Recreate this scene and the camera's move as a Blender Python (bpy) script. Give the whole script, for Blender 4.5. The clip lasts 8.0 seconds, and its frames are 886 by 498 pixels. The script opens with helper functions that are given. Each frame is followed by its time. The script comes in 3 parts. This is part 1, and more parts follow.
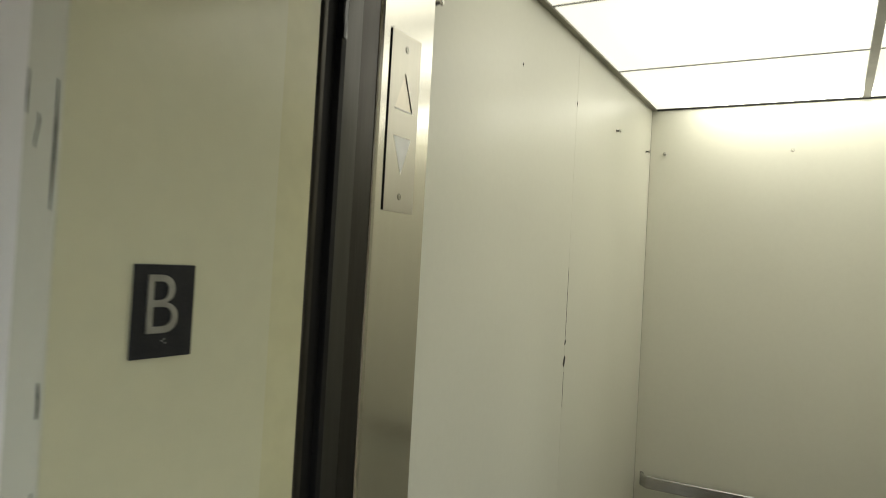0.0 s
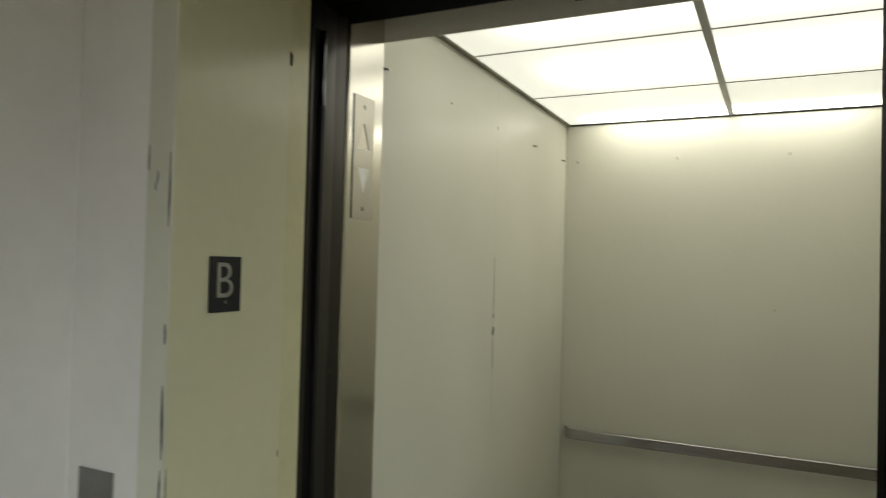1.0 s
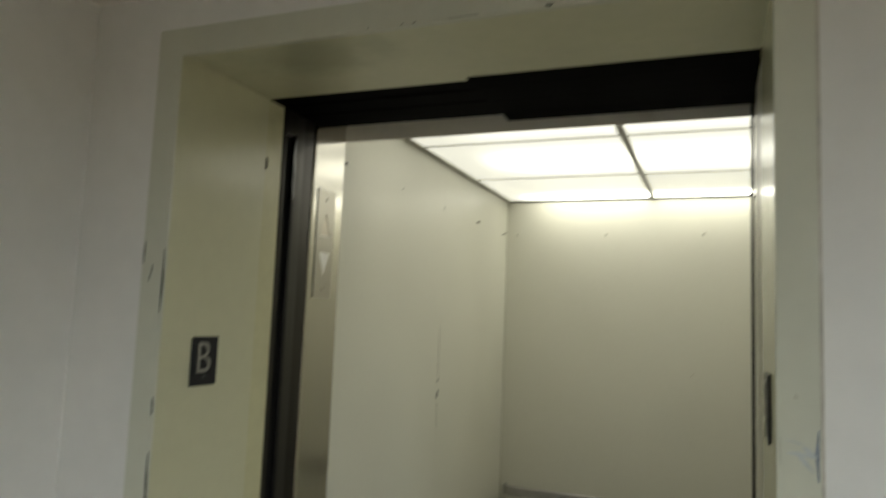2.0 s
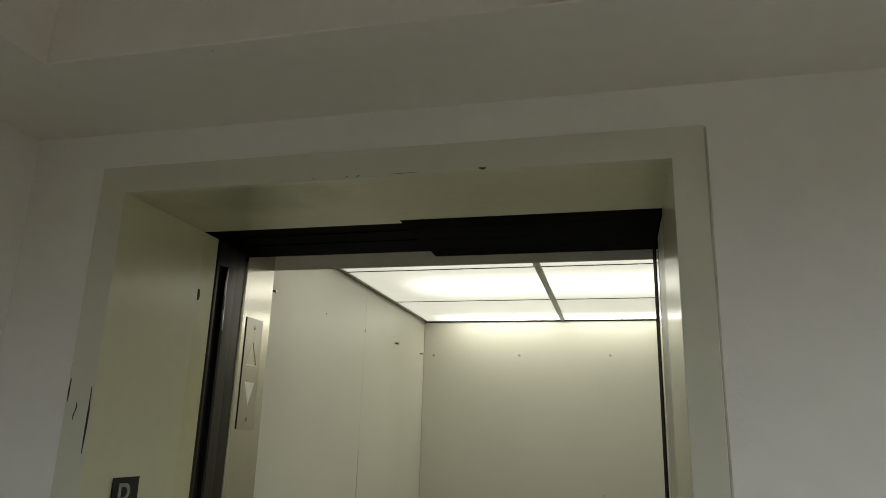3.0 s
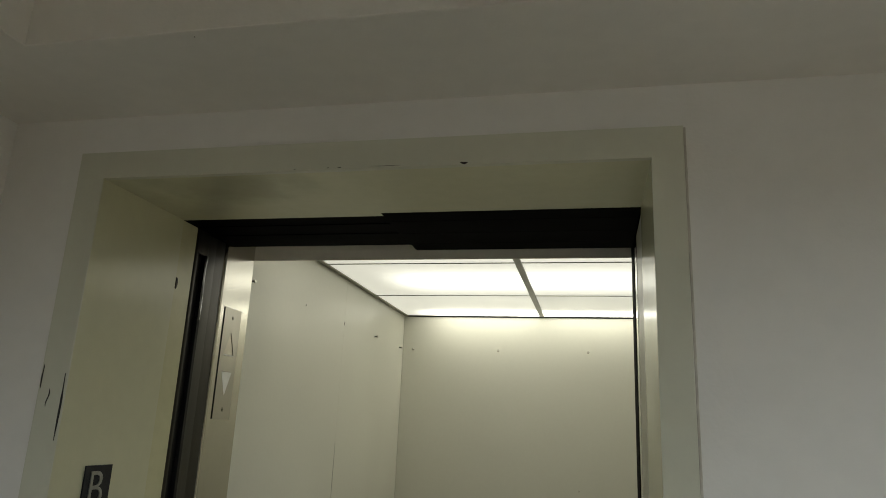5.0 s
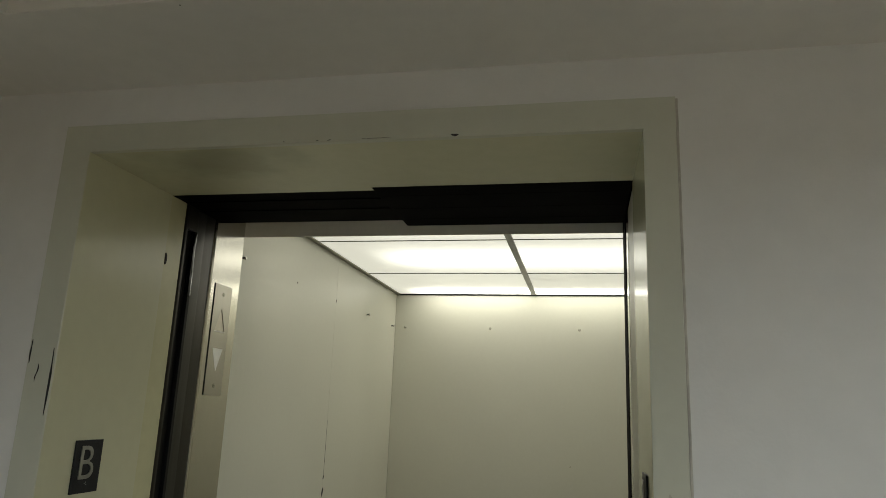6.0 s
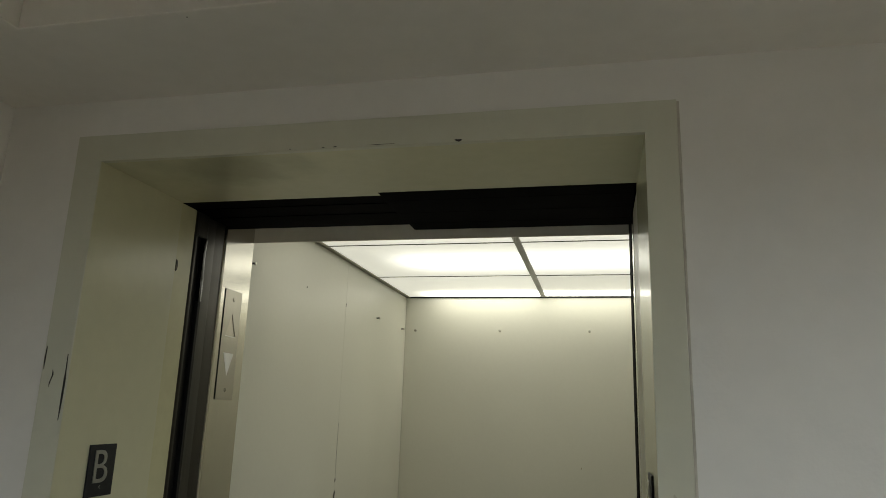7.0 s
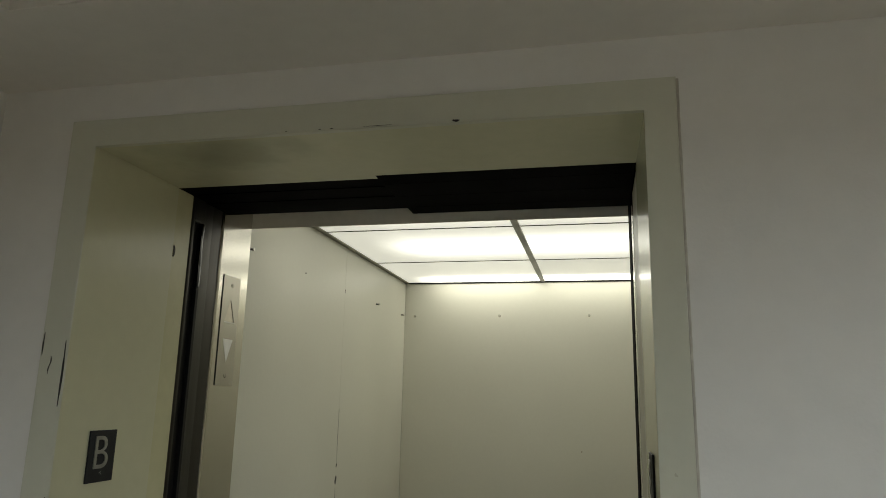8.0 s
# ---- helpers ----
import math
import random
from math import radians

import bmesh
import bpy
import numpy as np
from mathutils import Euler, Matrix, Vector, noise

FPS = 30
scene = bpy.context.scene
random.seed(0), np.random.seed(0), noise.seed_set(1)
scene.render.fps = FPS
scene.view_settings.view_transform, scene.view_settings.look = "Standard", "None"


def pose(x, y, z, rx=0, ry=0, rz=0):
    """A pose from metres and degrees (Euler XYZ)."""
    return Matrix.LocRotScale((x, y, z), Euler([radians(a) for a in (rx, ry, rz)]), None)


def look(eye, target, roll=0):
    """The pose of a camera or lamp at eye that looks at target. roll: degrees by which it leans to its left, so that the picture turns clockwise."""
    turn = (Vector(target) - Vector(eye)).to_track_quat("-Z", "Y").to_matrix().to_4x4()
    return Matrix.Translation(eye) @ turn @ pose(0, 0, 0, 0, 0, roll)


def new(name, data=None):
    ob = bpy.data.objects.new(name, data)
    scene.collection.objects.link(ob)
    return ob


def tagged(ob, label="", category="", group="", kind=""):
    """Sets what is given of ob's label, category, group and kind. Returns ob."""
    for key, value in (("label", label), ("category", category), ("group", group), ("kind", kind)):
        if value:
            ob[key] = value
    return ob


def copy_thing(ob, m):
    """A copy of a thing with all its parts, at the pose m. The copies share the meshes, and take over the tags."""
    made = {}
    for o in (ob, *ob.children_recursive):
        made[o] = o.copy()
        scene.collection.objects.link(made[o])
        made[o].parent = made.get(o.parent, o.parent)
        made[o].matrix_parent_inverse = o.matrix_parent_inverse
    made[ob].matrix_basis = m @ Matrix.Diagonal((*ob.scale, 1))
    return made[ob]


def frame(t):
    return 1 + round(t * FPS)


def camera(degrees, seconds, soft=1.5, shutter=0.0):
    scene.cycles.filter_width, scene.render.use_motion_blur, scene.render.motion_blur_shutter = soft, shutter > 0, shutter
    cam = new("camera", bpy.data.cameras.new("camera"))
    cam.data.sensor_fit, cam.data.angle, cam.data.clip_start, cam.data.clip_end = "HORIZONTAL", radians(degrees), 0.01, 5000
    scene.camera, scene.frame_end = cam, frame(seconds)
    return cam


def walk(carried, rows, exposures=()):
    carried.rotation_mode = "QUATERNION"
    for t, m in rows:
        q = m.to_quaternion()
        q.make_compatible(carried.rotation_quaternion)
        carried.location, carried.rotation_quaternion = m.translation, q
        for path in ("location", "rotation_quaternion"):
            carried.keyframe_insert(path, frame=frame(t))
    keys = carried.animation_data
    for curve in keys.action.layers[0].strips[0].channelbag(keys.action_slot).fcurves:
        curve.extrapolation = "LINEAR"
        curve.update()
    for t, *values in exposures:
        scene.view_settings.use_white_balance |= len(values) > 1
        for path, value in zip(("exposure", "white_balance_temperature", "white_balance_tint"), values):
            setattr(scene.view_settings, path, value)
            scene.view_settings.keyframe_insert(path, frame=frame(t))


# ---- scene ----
cam = camera(65.7, 8.0, soft=0.72, shutter=0.45)
PATH = [
    (0, (0.628, -0.372, 1.594), (-0.363, 1.365, 1.633), 3.2),
    (0.2, (0.679, -0.461, 1.599), (-0.319, 1.271, 1.673), 3.0),
    (0.3, (0.701, -0.509, 1.594), (-0.256, 1.243, 1.697), 3.1),
    (0.5, (0.772, -0.641, 1.577), (-0.045, 1.181, 1.677), 2.8),
    (0.6, (0.796, -0.683, 1.566), (0.019, 1.158, 1.652), 2.2),
    (0.7, (0.825, -0.736, 1.566), (0.048, 1.106, 1.593), 1.7),
    (0.8, (0.833, -0.761, 1.568), (0.032, 1.071, 1.586), 1.7),
    (0.9, (0.86, -0.788, 1.574), (0.029, 1.032, 1.595), 1.9),
    (1, (0.895, -0.816, 1.574), (0.019, 0.981, 1.614), 1.5),
    (1.1, (0.919, -0.826, 1.576), (-0.026, 0.936, 1.623), 1.8),
    (1.2, (0.955, -0.846, 1.575), (-0.048, 0.884, 1.628), 1.8),
    (1.3, (0.971, -0.851, 1.582), (-0.071, 0.856, 1.634), 2.5),
    (1.5, (1.012, -0.901, 1.589), (-0.059, 0.788, 1.636), 2.8),
    (1.6, (1.005, -0.918, 1.594), (-0.046, 0.783, 1.642), 3.1),
    (1.8, (0.993, -0.98, 1.611), (0.066, 0.79, 1.698), 2.9),
    (2, (0.988, -1.033, 1.636), (0.25, 0.815, 1.832), 2.3),
    (2.1, (0.973, -1.039, 1.645), (0.291, 0.824, 1.897), 2.0),
    (2.2, (0.974, -1.068, 1.66), (0.34, 0.802, 1.974), 1.7),
    (3.3, (0.956, -1.13, 1.68), (0.49, 0.743, 2.204), 1.9),
    (3.5, (0.956, -1.131, 1.68), (0.493, 0.742, 2.208), 2.0),
    (4, (0.964, -1.129, 1.676), (0.521, 0.748, 2.204), 2.1),
    (4.5, (0.965, -1.129, 1.676), (0.524, 0.751, 2.197), 2.4),
    (4.7, (0.964, -1.13, 1.677), (0.529, 0.751, 2.197), 2.5),
    (5.8, (0.967, -1.123, 1.667), (0.56, 0.785, 2.108), 2.4),
    (6, (0.966, -1.12, 1.664), (0.561, 0.786, 2.115), 2.3),
    (6.5, (0.972, -1.121, 1.666), (0.551, 0.778, 2.131), 2.3),
    (7, (0.98, -1.132, 1.664), (0.543, 0.766, 2.121), 1.9),
    (7.5, (0.981, -1.129, 1.659), (0.525, 0.768, 2.098), 1.5),
    (8, (0.979, -1.122, 1.655), (0.544, 0.784, 2.077), 1.3),
]
walk(cam, [(t, look(eye, target, roll)) for t, eye, target, roll in PATH],
     exposures=((0.0, 0.78), (0.5, 0.45), (1.0, 0.42), (1.5, 0.46), (2.0, 0.36), (2.6, 0.10), (3.3, 0.0), (5.8, 0.0), (8.0, -0.05)))

# ---- world and lobby light ----
world = bpy.data.worlds.new("world")
scene.world = world
world.use_nodes = True
world.node_tree.nodes["Background"].inputs[0].default_value = (0.02, 0.02, 0.02, 1)
world.node_tree.nodes["Background"].inputs[1].default_value = 0.2
CAR_GLOW, LOBBY_GLOW = 1.19, 108.0

# ---- plan, metres: x along the lobby wall, y into the car ----
W, H = 1.0635, 2.134            # clear opening
REVEAL = 0.289                 # depth of the painted frame
CAR_L, CAR_R, CAR_B, CAR_F = -0.033, 1.420, 2.430, 0.700
CAR_TOP = 2.251
LOBBY_L, LOBBY_R, LOBBY_S = -0.240, 4.600, -6.000
SOFFIT, CEIL, BULK = 2.268, 2.800, 0.272
LOW_CEIL, LOW_EDGE = 2.300, -2.700
NAIL_X, NAIL_Y = 0.342, -0.257


# ---- helpers of this scene ----
def part(name, bm, material, parent=None, label="", smooth=False):
    me = bpy.data.meshes.new(name)
    bm.normal_update()
    bm.to_mesh(me)
    bm.free()
    return part_mesh(name, me, material, parent, label, smooth)


def part_mesh(name, me, material, parent=None, label="", smooth=False):
    me.materials.clear()
    me.materials.append(material)
    if smooth:
        me.polygons.foreach_set("use_smooth", [True] * len(me.polygons))
    ob = new(name, me)
    if parent:
        ob.parent = parent
    if label:
        ob["label"] = label
    return ob


def box(bm, x0, x1, y0, y1, z0, z1, bevel=0.0, seg=2):
    m = Matrix.LocRotScale(((x0 + x1) / 2, (y0 + y1) / 2, (z0 + z1) / 2), None, (x1 - x0, y1 - y0, z1 - z0))
    made = bmesh.ops.create_cube(bm, size=1.0, matrix=m)["verts"]
    if bevel:
        edges = list({e for v in made for e in v.link_edges})
        bmesh.ops.bevel(bm, geom=edges, offset=bevel, segments=seg, profile=0.5, affect="EDGES")
    return bm


def one_box(*a, **k):
    return box(bmesh.new(), *a, **k)


def prism(bm, outline, z0, z1):
    """A column over a plan outline of (x, y)."""
    low = [bm.verts.new((x, y, z0)) for x, y in outline]
    top = [bm.verts.new((x, y, z1)) for x, y in outline]
    bm.faces.new(low[::-1])
    bm.faces.new(top)
    n = len(outline)
    for i in range(n):
        bm.faces.new((low[i], low[(i + 1) % n], top[(i + 1) % n], top[i]))
    bmesh.ops.recalc_face_normals(bm, faces=bm.faces)
    return bm


def tube(bm, a, b, r0, r1=None, seg=16):
    a, b = Vector(a), Vector(b)
    m = Matrix.Translation((a + b) / 2) @ (b - a).to_track_quat("Z", "Y").to_matrix().to_4x4()
    bmesh.ops.create_cone(bm, cap_ends=True, segments=seg, radius1=r0, radius2=r0 if r1 is None else r1, depth=(b - a).length, matrix=m)
    return bm


def flat_shape(loops, thick, bevel=0.0):
    """A plate cut from closed 2D loops (the later ones are holes), in the xy plane, as a mesh."""
    cu = bpy.data.curves.new("outline", "CURVE")
    cu.dimensions, cu.fill_mode, cu.extrude, cu.bevel_depth, cu.bevel_resolution = "2D", "BOTH", thick / 2, bevel, 1
    cu.offset = -bevel
    for loop in loops:
        sp = cu.splines.new("POLY")
        sp.points.add(len(loop) - 1)
        sp.use_cyclic_u = True
        for p, (x, y) in zip(sp.points, loop):
            p.co = (x, y, 0, 1)
    return curve_mesh(cu)


def curve_mesh(cu):
    ob = new("outline", cu)
    bpy.context.view_layer.update()
    me = bpy.data.meshes.new_from_object(ob.evaluated_get(bpy.context.evaluated_depsgraph_get()))
    bpy.data.objects.remove(ob)
    bpy.data.curves.remove(cu)
    return me


def thing(name, m, label, category, group="", kind=""):
    ob = new(name)
    ob.empty_display_size = 0.05
    ob.matrix_basis = m
    return tagged(ob, label, category, group, kind)


FACE_EAST = Matrix(((0, 0, 1, 0), (1, 0, 0, 0), (0, 1, 0, 0), (0, 0, 0, 1)))     # local x -> +y, y -> +z, z -> +x
FACE_WEST = Matrix(((0, 0, -1, 0), (-1, 0, 0, 0), (0, 1, 0, 0), (0, 0, 0, 1)))   # local x -> -y, y -> +z, z -> -x
FACE_SOUTH = Matrix(((1, 0, 0, 0), (0, 0, -1, 0), (0, 1, 0, 0), (0, 0, 0, 1)))   # local x -> +x, y -> +z, z -> -y


# ---- materials ----
def surface(name, colour, rough=0.5, metal=0.0, spread=0.08, scale=2.5, grain=40.0, grain_amount=0.04, bump=0.05,
            bump_scale=120.0, rough_spread=0.025, stretch=(1, 1, 1), specular=0.5, coat=0.0, tint=None, stain=None):
    m = bpy.data.materials.new(name)
    m.use_nodes = True
    nt = m.node_tree
    b = nt.nodes["Principled BSDF"]
    link = nt.links.new
    mp = nt.nodes.new("ShaderNodeMapping")
    mp.inputs["Scale"].default_value = stretch
    geo = nt.nodes.new("ShaderNodeNewGeometry")
    link(geo.outputs["Position"], mp.inputs["Vector"])

    def cloud(s, detail=4.0):
        n = nt.nodes.new("ShaderNodeTexNoise")
        n.inputs["Scale"].default_value, n.inputs["Detail"].default_value = s, detail
        link(mp.outputs[0], n.inputs["Vector"])
        return n
    big, fine, tiny = cloud(scale, 1.5), cloud(grain), cloud(bump_scale, 2.0)

    def ramp(node, lo, hi):
        r = nt.nodes.new("ShaderNodeMapRange")
        r.inputs["From Min"].default_value, r.inputs["From Max"].default_value = 0.22, 0.78
        r.interpolation_type = "SMOOTHERSTEP"
        r.inputs["To Min"].default_value, r.inputs["To Max"].default_value = lo, hi
        link(node.outputs["Fac"], r.inputs["Value"])
        return r
    mix = nt.nodes.new("ShaderNodeMix")
    mix.data_type = "RGBA"
    dark = tint or [c * (1 - spread * 2) for c in colour]
    mix.inputs["A"].default_value, mix.inputs["B"].default_value = (*dark, 1), (*colour, 1)
    link(ramp(big, 0.0, 1.0).outputs[0], mix.inputs["Factor"])
    hsv = nt.nodes.new("ShaderNodeHueSaturation")
    link(mix.outputs["Result"], hsv.inputs["Color"])
    link(ramp(fine, 1 - grain_amount, 1 + grain_amount).outputs[0], hsv.inputs["Value"])
    shade = hsv.outputs[0]
    if stain:
        centre, size, depth = stain
        st = nt.nodes.new("ShaderNodeMapping")
        st.vector_type = "TEXTURE"
        st.inputs["Location"].default_value, st.inputs["Scale"].default_value = centre, size
        far = nt.nodes.new("ShaderNodeVectorMath")
        far.operation = "LENGTH"
        link(geo.outputs["Position"], st.inputs["Vector"])
        link(st.outputs[0], far.inputs[0])
        ragged = nt.nodes.new("ShaderNodeMath")
        ragged.operation = "MULTIPLY_ADD"
        ragged.inputs[1].default_value = 1.6
        link(cloud(9.0, 3.0).outputs["Fac"], ragged.inputs[0])
        link(far.outputs["Value"], ragged.inputs[2])
        fade = nt.nodes.new("ShaderNodeMapRange")
        fade.interpolation_type = "SMOOTHSTEP"
        fade.inputs["From Min"].default_value, fade.inputs["From Max"].default_value = 1.0, 2.0
        fade.inputs["To Min"].default_value, fade.inputs["To Max"].default_value = 1 - depth, 1.0
        link(ragged.outputs[0], fade.inputs["Value"])
        dirt = nt.nodes.new("ShaderNodeHueSaturation")
        link(shade, dirt.inputs["Color"])
        link(fade.outputs[0], dirt.inputs["Value"])
        shade = dirt.outputs[0]
    link(shade, b.inputs["Base Color"])
    link(ramp(big, rough + rough_spread, rough - rough_spread).outputs[0], b.inputs["Roughness"])
    b.inputs["Metallic"].default_value = metal
    b.inputs["Specular IOR Level"].default_value = specular
    b.inputs["Coat Weight"].default_value = coat
    bp = nt.nodes.new("ShaderNodeBump")
    bp.inputs["Strength"].default_value, bp.inputs["Distance"].default_value = bump, 0.002
    link(tiny.outputs["Fac"], bp.inputs["Height"])
    link(bp.outputs[0], b.inputs["Normal"])
    return m


def glow(name, colour, strength, tubes=(), rib=0.0):
    """A lit plastic diffuser: an even glow, brighter along the tubes (y, x0, x1) behind it."""
    m = bpy.data.materials.new(name)
    m.use_nodes = True
    nt = m.node_tree
    b = nt.nodes["Principled BSDF"]
    link = nt.links.new
    b.inputs["Base Color"].default_value, b.inputs["Roughness"].default_value = (0.8, 0.8, 0.74, 1), 0.35
    b.inputs["Emission Color"].default_value = (*colour, 1)
    geo = nt.nodes.new("ShaderNodeNewGeometry")
    sep = nt.nodes.new("ShaderNodeSeparateXYZ")
    link(geo.outputs["Position"], sep.inputs[0])

    def calc(op, a, c=0.0, d=0.0):
        n = nt.nodes.new("ShaderNodeMath")
        n.operation = op
        for i, v in enumerate((a, c, d)):
            if isinstance(v, (int, float)):
                n.inputs[i].default_value = v
            else:
                link(v, n.inputs[i])
        return n.outputs[0]

    def ease(v, a, c):
        n = nt.nodes.new("ShaderNodeMapRange")
        n.interpolation_type = "SMOOTHSTEP"
        n.inputs["From Min"].default_value, n.inputs["From Max"].default_value = a, c
        link(v, n.inputs["Value"])
        return n.outputs[0]
    total = strength
    for y, x0, x1, width, power in tubes:
        q = calc("DIVIDE", calc("SUBTRACT", sep.outputs["Y"], y), width)
        bell = calc("EXPONENT", calc("MULTIPLY", calc("MULTIPLY", q, q), -1.0))
        ends = calc("MULTIPLY", ease(sep.outputs["X"], x0 - 0.10, x0 + 0.16), ease(sep.outputs["X"], x1 + 0.10, x1 - 0.16))
        total = calc("MULTIPLY_ADD", calc("MULTIPLY", bell, ends), power * strength, total)
    if rib:
        wave = calc("SINE", calc("MULTIPLY", sep.outputs["X"], 2 * math.pi / 0.011))
        total = calc("MULTIPLY", total, calc("MULTIPLY_ADD", wave, rib, 1.0))
    if isinstance(total, (int, float)):
        b.inputs["Emission Strength"].default_value = total
    else:
        link(total, b.inputs["Emission Strength"])
    return m


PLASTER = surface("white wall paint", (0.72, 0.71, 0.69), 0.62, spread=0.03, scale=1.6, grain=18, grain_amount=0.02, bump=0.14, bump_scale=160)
# tan for two unseen walls, picked to weaken and warm the bounced light
BOUNCE_TAN = surface("tan for unseen far walls", (0.23, 0.188, 0.14), 0.6, spread=0.05, scale=1.6, grain=18, grain_amount=0.03, bump=0.14, bump_scale=160)
CEILING = surface("ceiling paint", (0.70, 0.68, 0.64), 0.75, spread=0.03, scale=2.0, grain=25, grain_amount=0.02, bump=0.15, bump_scale=140)
CREAM = surface("cream enamel on steel", (0.575, 0.565, 0.405), 0.21, spread=0.015, scale=3.0, grain=30, grain_amount=0.015, bump=0.06, bump_scale=90, rough_spread=0.02)
PALE = surface("pale enamel on steel", (0.565, 0.57, 0.48), 0.21, spread=0.015, scale=3.0, grain=30, grain_amount=0.015, bump=0.06, bump_scale=90, rough_spread=0.02)
SOFFIT_ENAMEL = surface("stained cream enamel", (0.575, 0.565, 0.405), 0.21, spread=0.02, scale=3.0, grain=30, grain_amount=0.02, bump=0.06, bump_scale=90, rough_spread=0.02, stain=((0.24, 0.08, H), (0.24, 0.10, 0.1), 0.22))
GREY_CREAM = surface("dull grey enamel", (0.42, 0.41, 0.33), 0.35, spread=0.04, scale=5.0, grain=30, grain_amount=0.02, bump=0.05)
YELLOWED = surface("yellowed cream enamel", (0.575, 0.555, 0.360), 0.25, spread=0.04, scale=5.0, grain=30, grain_amount=0.03, bump=0.10, bump_scale=90)
LAMINATE = surface("cream laminate panel", (0.62, 0.61, 0.525), 0.35, spread=0.025, scale=1.8, grain=60, grain_amount=0.008, bump=0.025, bump_scale=200, rough_spread=0.035)
CAR_PAINT = surface("beige car paint", (0.50, 0.485, 0.40), 0.45, spread=0.04, scale=4, grain=50, grain_amount=0.02, bump=0.06)
FASCIA = surface("pale transom paint", (0.84, 0.81, 0.73), 0.45, spread=0.03, scale=4, grain=50, grain_amount=0.02, bump=0.04)
BRUSHED = surface("brushed stainless steel", (0.61, 0.59, 0.535), 0.17, metal=1.0, spread=0.04, scale=2.2, grain=90, grain_amount=0.012, bump=0.015, bump_scale=260, stretch=(1, 1, 0.03), rough_spread=0.015)
PLATE_STEEL = surface("satin steel plate", (0.46, 0.44, 0.39), 0.33, metal=1.0, spread=0.04, scale=6, grain=160, grain_amount=0.015, bump=0.02, bump_scale=300, stretch=(1, 1, 0.05))
KEY_STEEL = surface("dull steel plate", (0.27, 0.26, 0.255), 0.38, metal=0.9, spread=0.06, scale=12, grain=160, grain_amount=0.05, bump=0.05, bump_scale=300)
RAIL_STEEL = surface("worn satin steel rail", (0.46, 0.45, 0.45), 0.17, metal=1.0, spread=0.10, scale=9, grain=120, grain_amount=0.06, bump=0.03, bump_scale=260, stretch=(0.06, 1, 1))
DARK_STEEL = surface("dark steel door edge", (0.072, 0.070, 0.066), 0.30, metal=0.9, spread=0.10, scale=4, grain=60, grain_amount=0.08, bump=0.08, bump_scale=200, stretch=(1, 1, 0.1))
# the car door's steel again, darkened for the half turned from the light
SHADED_STEEL = surface("dark steel, shaded half of door", (0.042, 0.039, 0.036), 0.30, metal=0.9, spread=0.10, scale=4, grain=60, grain_amount=0.08, bump=0.06, bump_scale=200, stretch=(1, 1, 0.1))
BRONZE = surface("dark bronze enamel", (0.055, 0.050, 0.043), 0.30, metal=0.85, spread=0.2, scale=6, grain=50, grain_amount=0.15, bump=0.02, stretch=(1, 1, 0.3), specular=0.5)
BLACK = surface("near-black matt", (0.0022, 0.0018, 0.0024), 0.70, spread=0.25, scale=5, grain=40, grain_amount=0.2, bump=0.08, specular=0.02)
GLOSS_BLACK = surface("glossy black plastic", (0.010, 0.010, 0.012), 0.10, spread=0.15, scale=8, bump=0.01)
RUBBER = surface("black rubber", (0.008, 0.0075, 0.0075), 0.6, spread=0.15, scale=8, bump=0.05, specular=0.2)
GREY_METAL = surface("grey aluminium trim", (0.16, 0.155, 0.14), 0.42, metal=0.6, spread=0.08, scale=8, bump=0.04, stretch=(0.2, 0.2, 1))
BAR_METAL = surface("satin grey bar", (0.34, 0.335, 0.33), 0.40, metal=0.5, spread=0.05, scale=8, bump=0.02)
OLIVE_METAL = surface("dull olive edge trim", (0.29, 0.275, 0.22), 0.45, metal=0.5, spread=0.08, scale=8, bump=0.04)
SIGN_BLACK = surface("dark grey sign enamel", (0.020, 0.0205, 0.023), 0.50, spread=0.10, scale=40, grain=300, grain_amount=0.12, bump=0.15, bump_scale=500, specular=0.2)
SIGN_METAL = surface("worn raised metal", (0.33, 0.325, 0.30), 0.38, metal=0.6, spread=0.10, scale=60, bump=0.05)
CHIP = surface("bare dark metal under chipped paint", (0.010, 0.010, 0.010), 0.7, spread=0.3, scale=60, bump=0.2)
SCUFF_PALE = surface("pale blue-grey scuff", (0.45, 0.485, 0.485), 0.4, spread=0.06, scale=60, bump=0.05)
SCUFF = surface("blue-grey scuff", (0.26, 0.29, 0.34), 0.6, spread=0.2, scale=60, bump=0.1)
RUST = surface("brown speck", (0.25, 0.20, 0.12), 0.7, spread=0.2, scale=60)
CAULK = surface("brownish dirty caulk", (0.52, 0.49, 0.43), 0.7, spread=0.12, scale=12, grain=60, grain_amount=0.1, bump=0.2, bump_scale=90)
SEAM = surface("dark panel joint", (0.36, 0.35, 0.28), 0.7, spread=0.3, scale=14, bump=0.1)
HOLE = surface("dark hole", (0.015, 0.015, 0.014), 0.8, bump=0.0)
CHROME = surface("polished stud", (0.55, 0.54, 0.50), 0.20, metal=1.0, spread=0.05, scale=80, bump=0.02)
BRASS = surface("keyhole metal", (0.50, 0.47, 0.40), 0.30, metal=1.0, spread=0.05, scale=80, bump=0.02)
LENS = surface("frosted white lens", (0.90, 0.90, 0.88), 0.40, spread=0.02, scale=30, bump=0.02)
LENS_DIM = surface("satin bronze lens", (0.56, 0.52, 0.45), 0.36, metal=0.9, spread=0.03, scale=30, bump=0.02)
